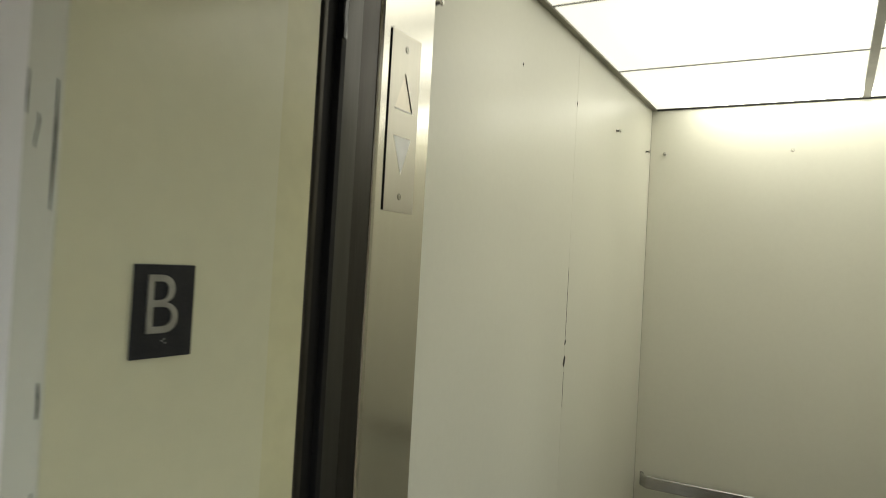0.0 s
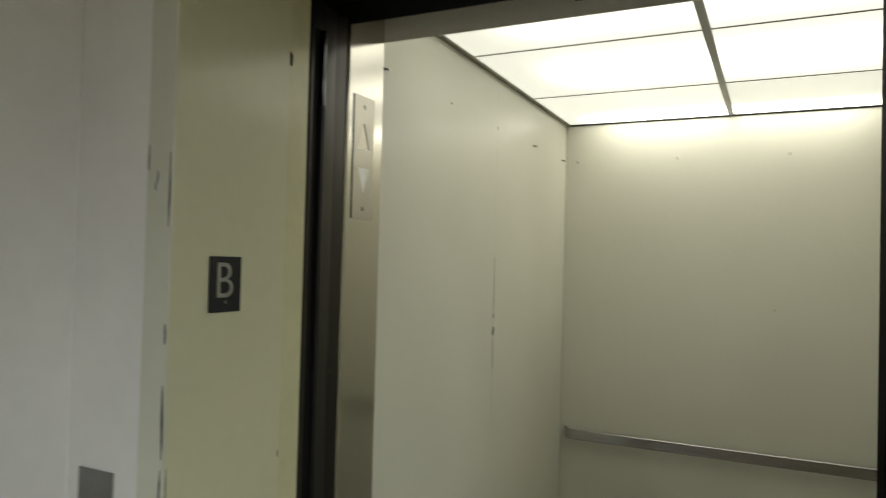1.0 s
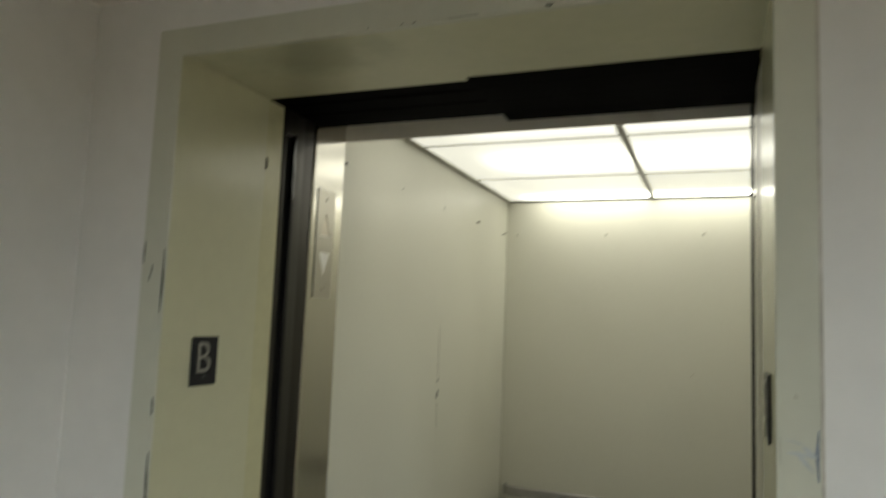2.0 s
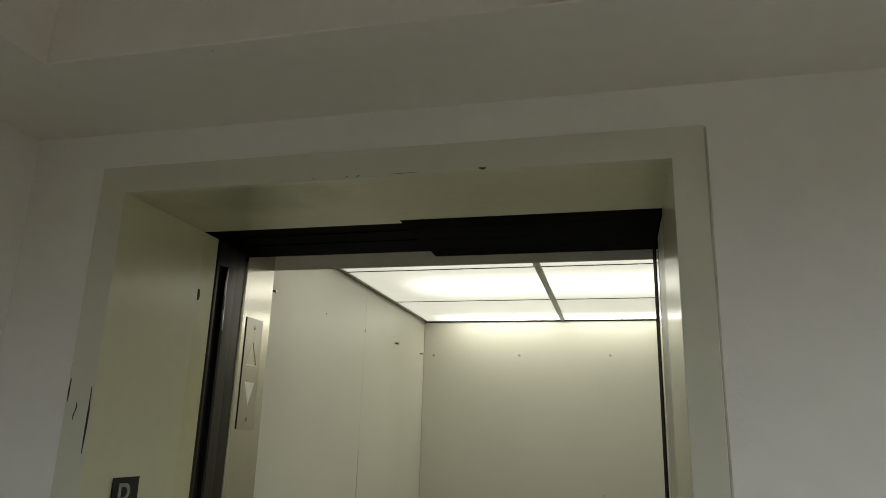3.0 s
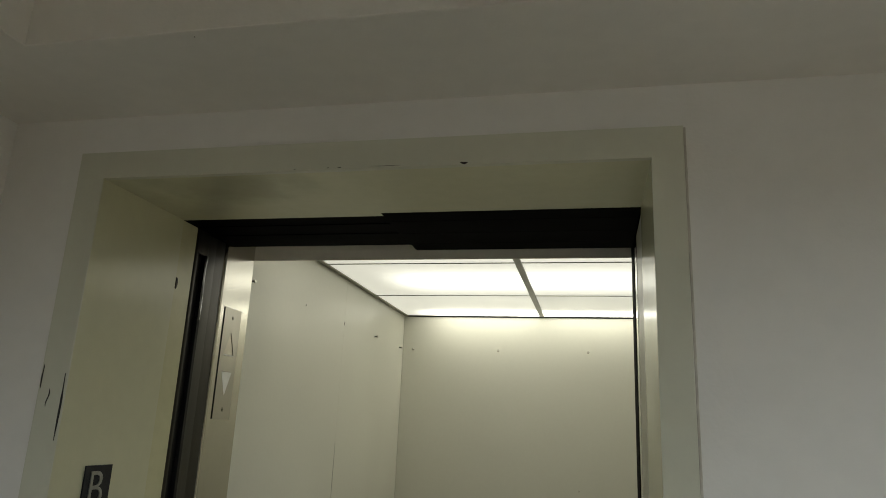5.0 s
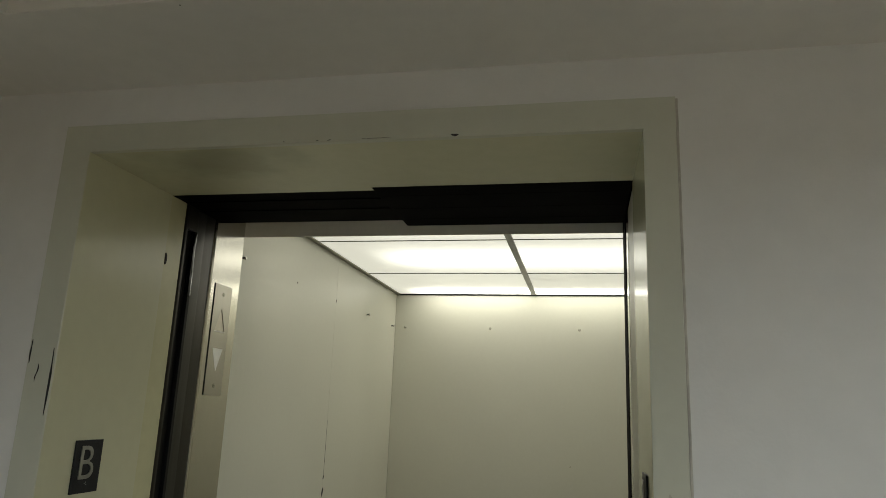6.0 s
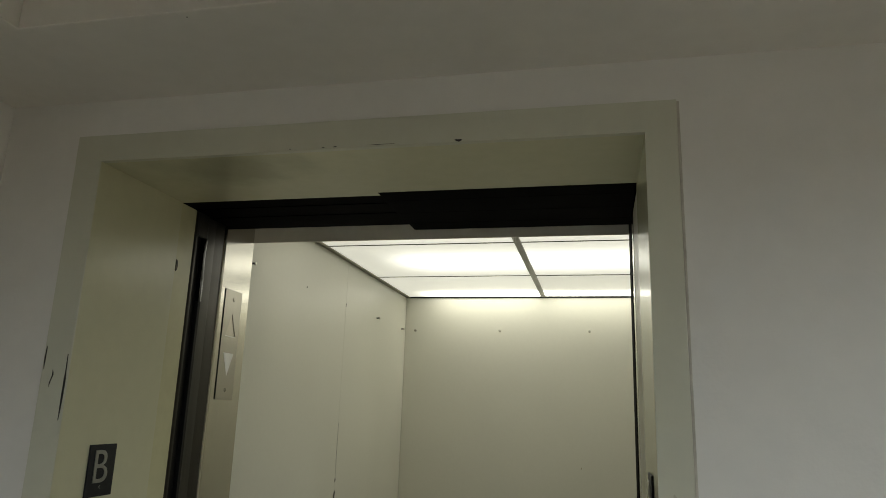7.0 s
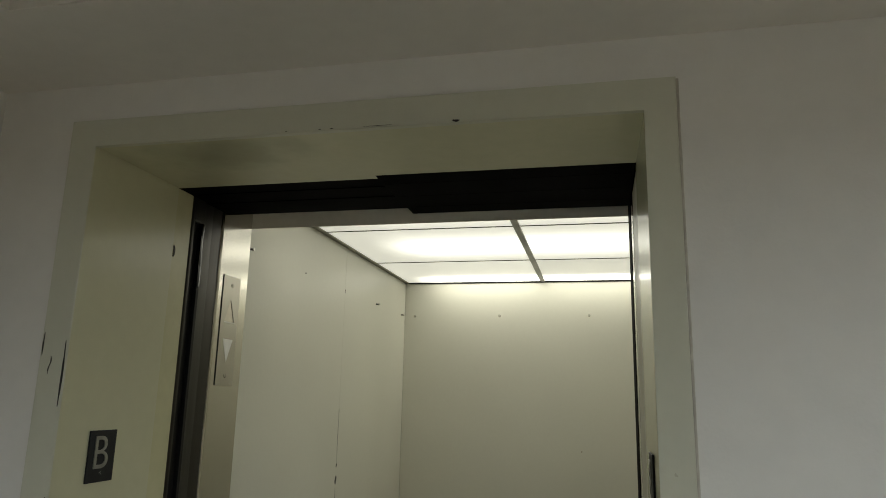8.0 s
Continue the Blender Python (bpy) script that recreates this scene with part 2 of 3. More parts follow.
TAN = surface("tan vinyl tile", (0.170, 0.132, 0.087), 0.45, spread=0.10, scale=5, grain=90, grain_amount=0.12, bump=0.05)
VINYL = surface("grey vinyl floor", (0.045, 0.044, 0.041), 0.40, spread=0.12, scale=6, grain=90, grain_amount=0.15, bump=0.05)
DIFFUSER = glow("lit acrylic diffuser", (1.0, 0.985, 0.85), 0.455 * CAR_GLOW,
                ((1.56, 0.16, 1.24, 0.17, 2.2), (2.35, 0.12, 1.28, 0.08, 10.0), (0.98, 0.16, 1.24, 0.17, 1.6)), rib=0.02)
DIFFUSER_DULL = glow("duller prismatic diffuser", (1.0, 0.985, 0.85), 0.38 * CAR_GLOW,
                     ((1.56, 0.16, 1.24, 0.17, 2.3), (2.35, 0.12, 1.28, 0.07, 11.6)), rib=0.06)
LOBBY_LENS = glow("lit lobby diffuser", (0.875, 0.99, 1.03), LOBBY_GLOW)

# ---- lobby: floor, walls, bulkhead, ceiling ----
tagged(part("floor", one_box(LOBBY_L - 0.2, LOBBY_R + 0.2, LOBBY_S - 0.2, 0.34, -0.12, 0.0), TAN), "tan vinyl floor of the elevator lobby", "floor", kind="structure")
wn = bmesh.new()
box(wn, LOBBY_L - 0.2, -0.040, 0.0035, 0.20, 0.0, CEIL)
box(wn, W + 0.036, LOBBY_R + 0.2, 0.0035, 0.20, 0.0, CEIL)
box(wn, -0.040, W + 0.036, 0.0035, 0.20, H + 0.036, CEIL)
tagged(part("wall_north", wn, PLASTER), "white painted plaster wall round the elevator opening", "wall", kind="structure")
tagged(part("wall_west", one_box(LOBBY_L - 0.18, LOBBY_L, LOBBY_S, 0.050, 0.0, CEIL - 0.001), PLASTER), "plain white painted side wall of the lobby", "wall", kind="structure")
# east and south walls are unseen; their tan only tones down bounced light
tagged(part("wall_east", one_box(LOBBY_R, LOBBY_R + 0.18, LOBBY_S, 0.0035, 0.0, CEIL), BOUNCE_TAN), "unseen side wall of the lobby, tan to cut bounced light", "wall", kind="structure")
tagged(part("wall_south", one_box(LOBBY_L - 0.18, LOBBY_R + 0.18, LOBBY_S - 0.18, LOBBY_S, 0.0, CEIL), BOUNCE_TAN), "unseen wall facing the elevator, tan to cut bounced light", "wall", kind="structure")
tagged(part("ceiling", one_box(LOBBY_L - 0.18, LOBBY_R + 0.18, LOBBY_S - 0.18, 0.20, CEIL, CEIL + 0.12), CEILING), "white painted lobby ceiling", "ceiling", kind="structure")
bk = bmesh.new()
prism(bk, [(LOBBY_L, 0.0035), (LOBBY_L, LOBBY_S), (LOBBY_L + BULK, LOBBY_S), (LOBBY_L + BULK, -BULK), (LOBBY_R, -BULK), (LOBBY_R, 0.0035)], SOFFIT, CEIL)
rim = [e for e in bk.edges if all(abs(v.co.z - SOFFIT) < 1e-5 for v in e.verts) and all(v.co.y < -0.1 and v.co.x > LOBBY_L + 0.1 for v in e.verts)]
bmesh.ops.bevel(bk, geom=rim, offset=0.0025, segments=3, profile=0.5, affect="EDGES")
bulk = part("trim_bulkhead", bk, CEILING)
for f in bulk.data.polygons:
    f.use_smooth = 0.02 < -f.normal.z < 0.9998
tagged(bulk, "dropped white plaster bulkhead along the lobby ceiling edge", "bulkhead", kind="structure")
part("nail_hole", tube(bmesh.new(), (NAIL_X, NAIL_Y, SOFFIT + 0.002), (NAIL_X, NAIL_Y, SOFFIT - 0.0006), 0.0012, seg=8), HOLE, bpy.data.objects["trim_bulkhead"], "tiny dark nail hole")

# unseen lower ceiling, added to keep lamp light off the upper wall
tagged(part("ceiling_added_low", one_box(LOBBY_L + BULK + 0.002, LOBBY_R, LOBBY_S, LOW_EDGE, LOW_CEIL, CEIL), CEILING), "unseen lower ceiling added to hold the lobby lamp low", "ceiling", kind="structure")
lamp = thing("ceiling_light", pose(3.35, -3.30, LOW_CEIL), "recessed white fluorescent ceiling light over the lobby", "ceiling light")
# frame lip made deep to cut the lamp's flat rays
fr = bmesh.new()
for a in ((-0.62, 0.62, -0.32, -0.29), (-0.62, 0.62, 0.29, 0.32), (-0.62, -0.59, -0.29, 0.29), (0.59, 0.62, -0.29, 0.29)):
    box(fr, *a, -0.047, -0.001)
part("frame", fr, PLASTER, lamp)
part("diffuser", one_box(-0.589, 0.589, -0.289, 0.289, -0.018, -0.012), LOBBY_LENS, lamp, "glowing white diffuser")

# ---- elevator door frame ----
frame_l = thing("door_1", pose(0, 0, 0), "cream enamelled steel elevator door frame with chipped edges", "door frame", kind="structure")


def jamb(name, outline, mat, z0=0.0, z1=H, bevel=0.003):
    bm = prism(bmesh.new(), outline, z0, z1)
    corner = [e for e in bm.edges if abs(e.verts[0].co.x - e.verts[1].co.x) < 1e-6 and abs(e.verts[0].co.y - e.verts[1].co.y) < 1e-6]
    bmesh.ops.bevel(bm, geom=corner, offset=bevel, segments=3, profile=0.5, affect="EDGES")
    return part(name, bm, mat, frame_l)


TRIM_L, TRIM_R, TRIM_T = 0.060, 0.053, 0.056
jamb("face", [(-TRIM_L, 0.0), (0.0, 0.0), (0.0, 0.0025), (-0.03, 0.0025), (-0.03, 0.022), (-TRIM_L, 0.022)], PALE, bevel=0.001)
jamb("reveal", [(0.0, 0.0026), (0.0, REVEAL), (-0.029, REVEAL), (-0.029, 0.0026)], CREAM, bevel=0.0004)
jamb("face", [(W, 0.0), (W + TRIM_R, 0.0), (W + TRIM_R, 0.022), (W + 0.03, 0.022), (W + 0.03, 0.0025), (W, 0.0025)], PALE, bevel=0.001)
jamb("reveal", [(W, 0.0026), (W + 0.029, 0.0026), (W + 0.029, REVEAL), (W, REVEAL)], CREAM, bevel=0.0004)
# head: face, and an underside that reaches less deep over the second half of the opening
hd = bmesh.new()
box(hd, -TRIM_L, W + TRIM_R, 0.0, 0.012, H, H + TRIM_T)
part("face", hd, PALE, frame_l)
hd = bmesh.new()
prism(hd, [(-0.029, 0.0122), (W + 0.029, 0.0122), (W + 0.029, 0.268), (0.503, 0.268), (0.503, REVEAL), (-0.029, REVEAL)], H, H + 0.03)
part("soffit", hd, SOFFIT_ENAMEL, frame_l)
# old caulk along the joint with the plaster
part("caulk", one_box(W + TRIM_R + 0.0003, W + TRIM_R + 0.0046, 0.0020, 0.0046, 0.0, H + TRIM_T - 0.002, bevel=0.001), CAULK, frame_l, "brownish dirty caulk line")
# return strips behind the frame
part("return_strip", one_box(-0.028, -0.0006, REVEAL + 0.0004, 0.352, 0.0, H - 0.0004), YELLOWED, frame_l, "yellowed return strip")
part("return_strip", one_box(W + 0.0015, W + 0.028, REVEAL + 0.001, 0.478, 0.0, H - 0.0016, bevel=0.002), GREY_CREAM, frame_l, "dull grey return strip")


def sliver(name, m, length, width, seed, mat, parent, label, bend=0.15):
    """A thin ragged flake, lying in its local xy plane along y."""
    rnd = random.Random(seed)
    n = 9
    bm = bmesh.new()
    left, right = [], []
    for i in range(n):
        t = i / (n - 1)
        w = width * math.sin(math.pi * min(0.96, max(0.04, t))) ** 0.6 * rnd.uniform(0.55, 1.0) / 2
        c = bend * width * math.sin(t * 5 + seed)
        left.append(bm.verts.new((c - w, (t - 0.5) * length, 0.0007)))
        right.append(bm.verts.new((c + w, (t - 0.5) * length, 0.0007)))
    for i in range(n - 1):
        bm.faces.new((left[i], right[i], right[i + 1], left[i + 1]))
    got = bmesh.ops.extrude_face_region(bm, geom=list(bm.faces))
    bmesh.ops.translate(bm, vec=(0, 0, -0.0006), verts=[v for v in got["geom"] if isinstance(v, bmesh.types.BMVert)])
    bmesh.ops.recalc_face_normals(bm, faces=bm.faces)
    ob = part(name, bm, mat, parent, label)
    ob.matrix_basis = m
    return ob


CHIP_LABEL = "dark chip in the paint"
for i, (x, z0, z1, w) in enumerate(((-0.0560, 1.716, 1.760, 0.0040), (-0.036, 1.682, 1.715, 0.0034), (-0.0060, 1.622, 1.745, 0.0048),
                                    (-0.0060, 1.428, 1.462, 0.0060), (-0.0060, 1.240, 1.360, 0.0075), (-0.0070, 1.130, 1.222, 0.0060))):
    sliver("paint_chip", Matrix.Translation((x, 0.0, (z0 + z1) / 2)) @ FACE_SOUTH, z1 - z0, w, i + 3, CHIP, frame_l, CHIP_LABEL, bend=0.7 if i == 1 else 0.12)
for i, (y, z0, z1, w) in enumerate(((0.006, 1.135, 1.225, 0.0022), (0.286, 1.176, 1.190, 0.0030))):
    sliver("paint_chip", Matrix.Translation((0.0, y, (z0 + z1) / 2)) @ FACE_EAST, z1 - z0, w, i + 20, CHIP, frame_l, CHIP_LABEL)
for i, (x, length, w) in enumerate(((0.415, 0.004, 0.0016), (0.482, 0.005, 0.0016), (0.505, 0.008, 0.0018), (0.595, 0.055, 0.0007), (0.741, 0.014, 0.0050))):
    sliver("paint_chip", Matrix.Translation((x, 0.0, H + 0.0035)) @ FACE_SOUTH @ pose(0, 0, 0, 0, 0, 90), length, w, i + 30, CHIP, frame_l, CHIP_LABEL)
for i, (x, z, length, w, turn, mat) in enumerate(((0.0490, 1.474, 0.066, 0.0060, 0, SCUFF), (0.0400, 1.478, 0.022, 0.0090, 62, SCUFF_PALE), (0.0340, 1.464, 0.030, 0.0070, 48, SCUFF_PALE),
                                                 (0.0290, 1.474, 0.034, 0.0060, 82, SCUFF_PALE), (0.0210, 1.490, 0.024, 0.0030, 76, SCUFF_PALE), (0.0045, 1.477, 0.038, 0.0028, 0, GREY_CREAM), (0.0240, 1.549, 0.007, 0.0050, 30, GREY_CREAM))):
    sliver("scuff_mark", Matrix.Translation((W + x, 0.0, z)) @ FACE_SOUTH @ pose(0, 0, 0, 0, 0, turn), length, w, i + 40, mat, frame_l, "soft blue-grey scuff mark")
# half-round hole where a bumper was cut by the return strip
half = [(0.0, -0.013)] + [(0.0065 * math.sin(math.pi * k / 10), -0.013 * math.cos(math.pi * k / 10)) for k in range(1, 10)] + [(0.0, 0.013)]
hm = part_mesh("bumper_hole", flat_shape([half], 0.001), surface("old brown bumper hole", (0.11, 0.10, 0.065), 0.7, spread=0.3, scale=60), frame_l, "half-round brown hole")
hm.matrix_basis = Matrix.Translation((0.0007, REVEAL + 0.0005, 1.980)) @ FACE_EAST
rimm = part_mesh("bumper_rim", flat_shape([[(x * 1.0 + 0.001, y * 1.08) for x, y in half], [(x * 0.72 + 0.002, y * 0.80) for x, y in half]], 0.0012), CHIP, frame_l)
rimm.matrix_basis = Matrix.Translation((0.0009, REVEAL + 0.0005, 1.980)) @ FACE_EAST

# ---- floor signs on both jambs ----


def floor_sign(m, label):
    sg = thing("floor_sign", m, label, "sign", "floor signs")
    w, h = 0.0385, 0.050
    part("plate", one_box(-w, w, -h, h, 0.0005, 0.0040, bevel=0.0008), SIGN_BLACK, sg)
    cu = bpy.data.curves.new("letter", "FONT")
    cu.body, cu.size, cu.extrude, cu.bevel_depth, cu.bevel_resolution, cu.offset = "B", 1.0, 0.02, 0.008, 2, -0.014
    me = curve_mesh(cu)
    co = np.array([v.co for v in me.vertices])
    lo, hi = co.min(0), co.max(0)
    for v in me.vertices:
        f = [(c - a) / (b - a) for c, a, b in zip(v.co, lo, hi)]
        v.co = (-0.0225 + 0.039 * f[0], -0.0235 + 0.0625 * f[1], 0.0035 + 0.0025 * f[2])
    part_mesh("letter", me, SIGN_METAL, sg, "raised metal letter B")
    for x, y in ((-0.0015, -0.0320), (0.0015, -0.0300), (0.0030, -0.0345)):
        bm = bmesh.new()
        bmesh.ops.create_icosphere(bm, subdivisions=1, radius=0.0011, matrix=Matrix.Translation((x, y, 0.0040)))
        part("braille_dot", bm, SIGN_METAL, sg)
    return sg


floor_sign(Matrix.Translation((0.0, 0.1245, 1.5250)) @ FACE_EAST, "dark grey floor sign with a raised metal letter B")
floor_sign(Matrix.Translation((W, 0.1245, 1.5205)) @ FACE_WEST, "dark grey floor sign with raised letter on strike jamb")

# ---- key switch on the lobby wall ----
key = thing("key_switch", Matrix.Translation((-0.161, 0.0035, 1.117)) @ FACE_SOUTH, "satin steel key switch plate with a round keyhole", "key switch")
part("plate", one_box(-0.043, 0.043, -0.083, 0.083, 0.0005, 0.0045, bevel=0.0012), KEY_STEEL, key)
part("collar", tube(bmesh.new(), (0, 0, 0.004), (0, 0, 0.0075), 0.0150, 0.0140, 24), RUBBER, key, "black lock collar", smooth=False)
part("lock_cylinder", tube(bmesh.new(), (0, 0, 0.0070), (0, 0, 0.0095), 0.0092, 0.0088, 20), BRASS, key, "metal lock cylinder")
part("keyhole", one_box(-0.0012, 0.0012, -0.0055, 0.0055, 0.0094, 0.0099), HOLE, key)

# ---- black door header over the opening ----
header = thing("door_header", pose(0, 0, H), "near-black door header with track slots", "door header")
# near-black matt plates fill the slot over the doors
hb = bmesh.new()
box(hb, -0.028, 0.503, REVEAL + 0.0006, 0.540, 0.0004, 0.05)
part("track_cover", hb, BLACK, header)
hb = bmesh.new()
box(hb, 0.5035, W - 0.0012, 0.2685, 0.592, -0.001, 0.05, bevel=0.001)
part("track_cover", hb, BLACK, header)
for x0, x1, y in ((0.0, 0.50, 0.345), (0.0, 0.50, 0.425), (0.51, W - 0.010, 0.330), (0.51, W - 0.010, 0.430), (0.51, W - 0.010, 0.525)):
    part("track_lip", one_box(x0, x1, y, y + 0.010, -0.0014, 0.004, bevel=0.0005), BLACK, header)

# ---- hoistway doors, slid open ----
hoist = thing("hoistway_door", pose(0, 0, 0.01), "dark bronze two-panel elevator landing door, slid open", "elevator door")


def smooth_sides(ob):
    """Smooth the rounded sides and keep true corners crisp."""
    bm = bmesh.new()
    bm.from_mesh(ob.data)
    for f in bm.faces:
        f.smooth = abs(f.normal.z) < 0.5
    for e in bm.edges:
        e.smooth = len(e.link_faces) == 2 and e.calc_face_angle(0.0) < radians(35)
    bm.to_mesh(ob.data)
    bm.free()
    return ob


R = 0.011
nose = [(-0.001 - R + R * math.sin(math.pi * k / 20), 0.353 + R - R * math.cos(math.pi * k / 20)) for k in range(11)]
smooth_sides(part("leading_panel", prism(bmesh.new(), [(-0.85, 0.353)] + nose + [(-0.001, 0.3690), (-0.013, 0.3690), (-0.013, 0.412), (-0.85, 0.412)], 0.0, H - 0.010), BRONZE, hoist))
part("end_cap", one_box(-0.0128, -0.0012, 0.3693, 0.4118, 2.064, H - 0.010, bevel=0.0008), BRONZE, hoist)
part("rubber_strip", one_box(-0.0128, -0.0100, 0.3695, 0.4003, 0.0, 2.0635), RUBBER, hoist, "black rubber edge strip in a groove")


def wavy_lip(y0, y1, z0, z1, rows=60):
    """A soft plastic lip, bulging unevenly towards the opening."""
    bm = bmesh.new()
    last = None
    for i in range(rows + 1):
        z = z0 + (z1 - z0) * i / rows
        swell = 0.0012 + 0.0010 * noise.noise((0.0, 3.1, z * 26.0)) + 0.0004 * noise.noise((5.0, 1.0, z * 60.0))
        lean = 0.0030 * noise.noise((9.0, 0.4, z * 21.0))
        now = [bm.verts.new((x, y0 + (y1 - y0) * k, z)) for k, x in
               ((0.0, -0.0126), (0.0, 0.0002 - lean * 0.5), (0.25, swell * 0.8 - lean * 0.3), (0.5, swell), (0.75, swell * 0.8 + lean * 0.3), (1.0, 0.0002 + lean * 0.5), (1.0, -0.0126))]
        if last:
            for a, b, c, d in zip(last, last[1:], now[1:], now):
                bm.faces.new((a, b, c, d))
        else:
            bm.faces.new(now[::-1])
        last = now
    bm.faces.new(last)
    bmesh.ops.recalc_face_normals(bm, faces=bm.faces)
    return bm


smooth_sides(part("safety_edge", wavy_lip(0.4010, 0.4125, 1.90, 2.0635, 50), GLOSS_BLACK, hoist, "glossy black safety edge"))
part("rubber_strip", one_box(-0.0126, 0.0002, 0.4010, 0.4123, 0.0, 1.8996, bevel=0.001), RUBBER, hoist, "matt black rubber lip")
part("trailing_panel", one_box(-0.85, -0.0405, 0.4125, 0.4135, 0.0, H - 0.010), BLACK, hoist)
# ---- car doors, slid open ----
cdoor = thing("sliding_door", pose(0, 0, 0.01), "dark steel two-panel elevator car door, slid open", "elevator door")
smooth_sides(part("leading_panel", prism(bmesh.new(), [(-0.85, 0.414), (-0.006, 0.414)] + [(-0.0030 - 0.0030 * (1 - k / 10) ** 2, 0.4145 + 0.038 * k / 10) for k in range(11)] + [(-0.85, 0.4525)], 0.0, H - 0.012), DARK_STEEL, cdoor))
# far half of the same panel, its shading put into a darker steel
smooth_sides(part("shaded_half", prism(bmesh.new(), [(-0.83, 0.4528)] + [(-0.0030 - 0.0012 * (k / 8) ** 2, 0.4528 + 0.0442 * k / 8) for k in range(9)] + [(-0.83, 0.4972)], 0.0, H - 0.012), SHADED_STEEL, cdoor, "panel half with its shading put into the colour"))
part("trailing_panel", one_box(-0.89, -0.05, 0.4974, 0.4978, 0.0, H - 0.012), DARK_STEEL, cdoor)

# ---- elevator car ----
tagged(part("floor", one_box(CAR_L, CAR_R, 0.36, CAR_B, -0.10, 0.0), VINYL), "grey vinyl floor of the elevator car", "floor", kind="structure")
# side wall: two laminate panels with a joint
ww = part("wall_car_west", one_box(CAR_L - 0.035, CAR_L - 0.0045, 0.66, CAR_B + 0.03, 0.0, 2.34), SEAM)
tagged(ww, "cream laminate elevator car wall with a worn panel joint", "wall", kind="structure")
SEAM_Y = 1.521
part("wall_panel", one_box(CAR_L - 0.0040, CAR_L, 0.662, SEAM_Y - 0.0003, 0.02, 2.335, bevel=0.0006, seg=1), LAMINATE, ww)
part("wall_panel", one_box(CAR_L - 0.0040, CAR_L, SEAM_Y + 0.0003, CAR_B - 0.0004, 0.02, 2.335, bevel=0.0006, seg=1), LAMINATE, ww)
for i, (z0, z1, w) in enumerate(((1.314, 1.346, 0.0190), (1.377, 1.393, 0.0120), (1.438, 1.450, 0.0045), (1.484, 1.496, 0.0045), (1.20, 1.30, 0.0014), (1.395, 1.60, 0.0012), (2.064, 2.080, 0.0055))):
    sliver("joint_chip", Matrix.Translation((CAR_L, SEAM_Y, (z0 + z1) / 2)) @ FACE_EAST, z1 - z0, w, i + 60, CHIP, ww, "dark chip along the panel joint")
part("screw_hole", tube(bmesh.new(), (CAR_L - 0.001, 1.123, 2.076), (CAR_L + 0.0008, 1.123, 2.076), 0.0032, seg=10), HOLE, ww, "dark empty screw hole")
wb = part("wall_car_north", one_box(CAR_L - 0.035, CAR_R + 0.035, CAR_B + 0.004, CAR_B + 0.035, 0.0, 2.34), SEAM)
tagged(wb, "plain cream laminate back wall of the elevator car", "wall", kind="structure")
part("wall_panel", one_box(CAR_L + 0.0005, CAR_R - 0.0005, CAR_B, CAR_B + 0.004, 0.02, 2.335, bevel=0.0006, seg=1), LAMINATE, wb)
for i, (x, z) in enumerate(((0.887, 1.408),)):
    sliver("speck", Matrix.Translation((x, CAR_B, z)) @ FACE_SOUTH, 0.010, 0.005, i + 80, RUST, wb, "small brown speck")
we = part("wall_car_east", one_box(CAR_R, CAR_R + 0.035, CAR_F, CAR_B, 0.0, 2.34), LAMINATE)
tagged(we, "cream laminate elevator car side wall", "wall", kind="structure")
wf = part("wall_car_south", one_box(W + 0.0125, CAR_R + 0.035, 0.657, CAR_F - 0.002, 0.0, 2.34), CAR_PAINT)
tagged(wf, "cream front return of the elevator car", "wall", kind="structure")
tagged(part("trim_transom", one_box(CAR_L - 0.02, W + 0.012, 0.657, 0.661, 2.124, 2.34, bevel=0.001), FASCIA), "pale painted transom over the elevator car entrance", "transom", kind="structure")
tagged(part("ceiling_car", one_box(CAR_L - 0.035, CAR_R + 0.035, 0.30, CAR_B + 0.035, 2.341, 2.38), CAR_PAINT), "painted steel roof of the elevator car", "ceiling", kind="structure")

post = thing("car_post", pose(0, 0, 0), "brushed stainless steel entrance post of the elevator car", "elevator post")
part("cover", prism(bmesh.new(), [(-0.030, 0.498), (-0.007, 0.498), (-0.002, 0.500), (0.0, 0.505), (0.0, 0.653), (-0.004, 0.656), (-0.030, 0.656)], 0.0, 2.30), BRUSHED, post)
strike = thing("strike_post", pose(0, 0, 0), "stainless steel strike post with a black rubber bumper", "elevator post")
part("cover", one_box(W + 0.0005, W + 0.028, 0.480, 0.549, 0.0, H - 0.0016, bevel=0.0015), BRUSHED, strike)
part("bumper", one_box(W - 0.0010, W + 0.028, 0.551, 0.655, 0.0, 2.30, bevel=0.002), BLACK, strike, "black rubber bumper")

# ---- direction indicator on the post ----
ind = thing("direction_indicator", Matrix.Translation((0.0, 0.569, 1.819)) @ FACE_EAST @ Matrix.Diagonal((1, 1, 0.6, 1)), "satin steel direction indicator with up and down arrow lenses", "indicator")
up_tri = [(-0.026, 0.0225), (0.026, 0.0225), (0.0, 0.083)]
down_tri = [(-0.026, -0.0235), (0.0, -0.085), (0.026, -0.0235)]
pl = flat_shape([[(-0.0435, -0.147), (0.0435, -0.147), (0.0435, 0.147), (-0.0435, 0.147)], up_tri, down_tri], 0.0016, 0.0005)
for v in pl.vertices:
    v.co.z += 0.0024
part_mesh("plate", pl, PLATE_STEEL, ind)
# dark strip added as the shade on the side of the plate
part("side_shade", one_box(-0.0449, -0.0437, -0.1465, 0.1465, 0.0003, 0.0033), RUBBER, ind, "dark strip for the shade on the plate side")
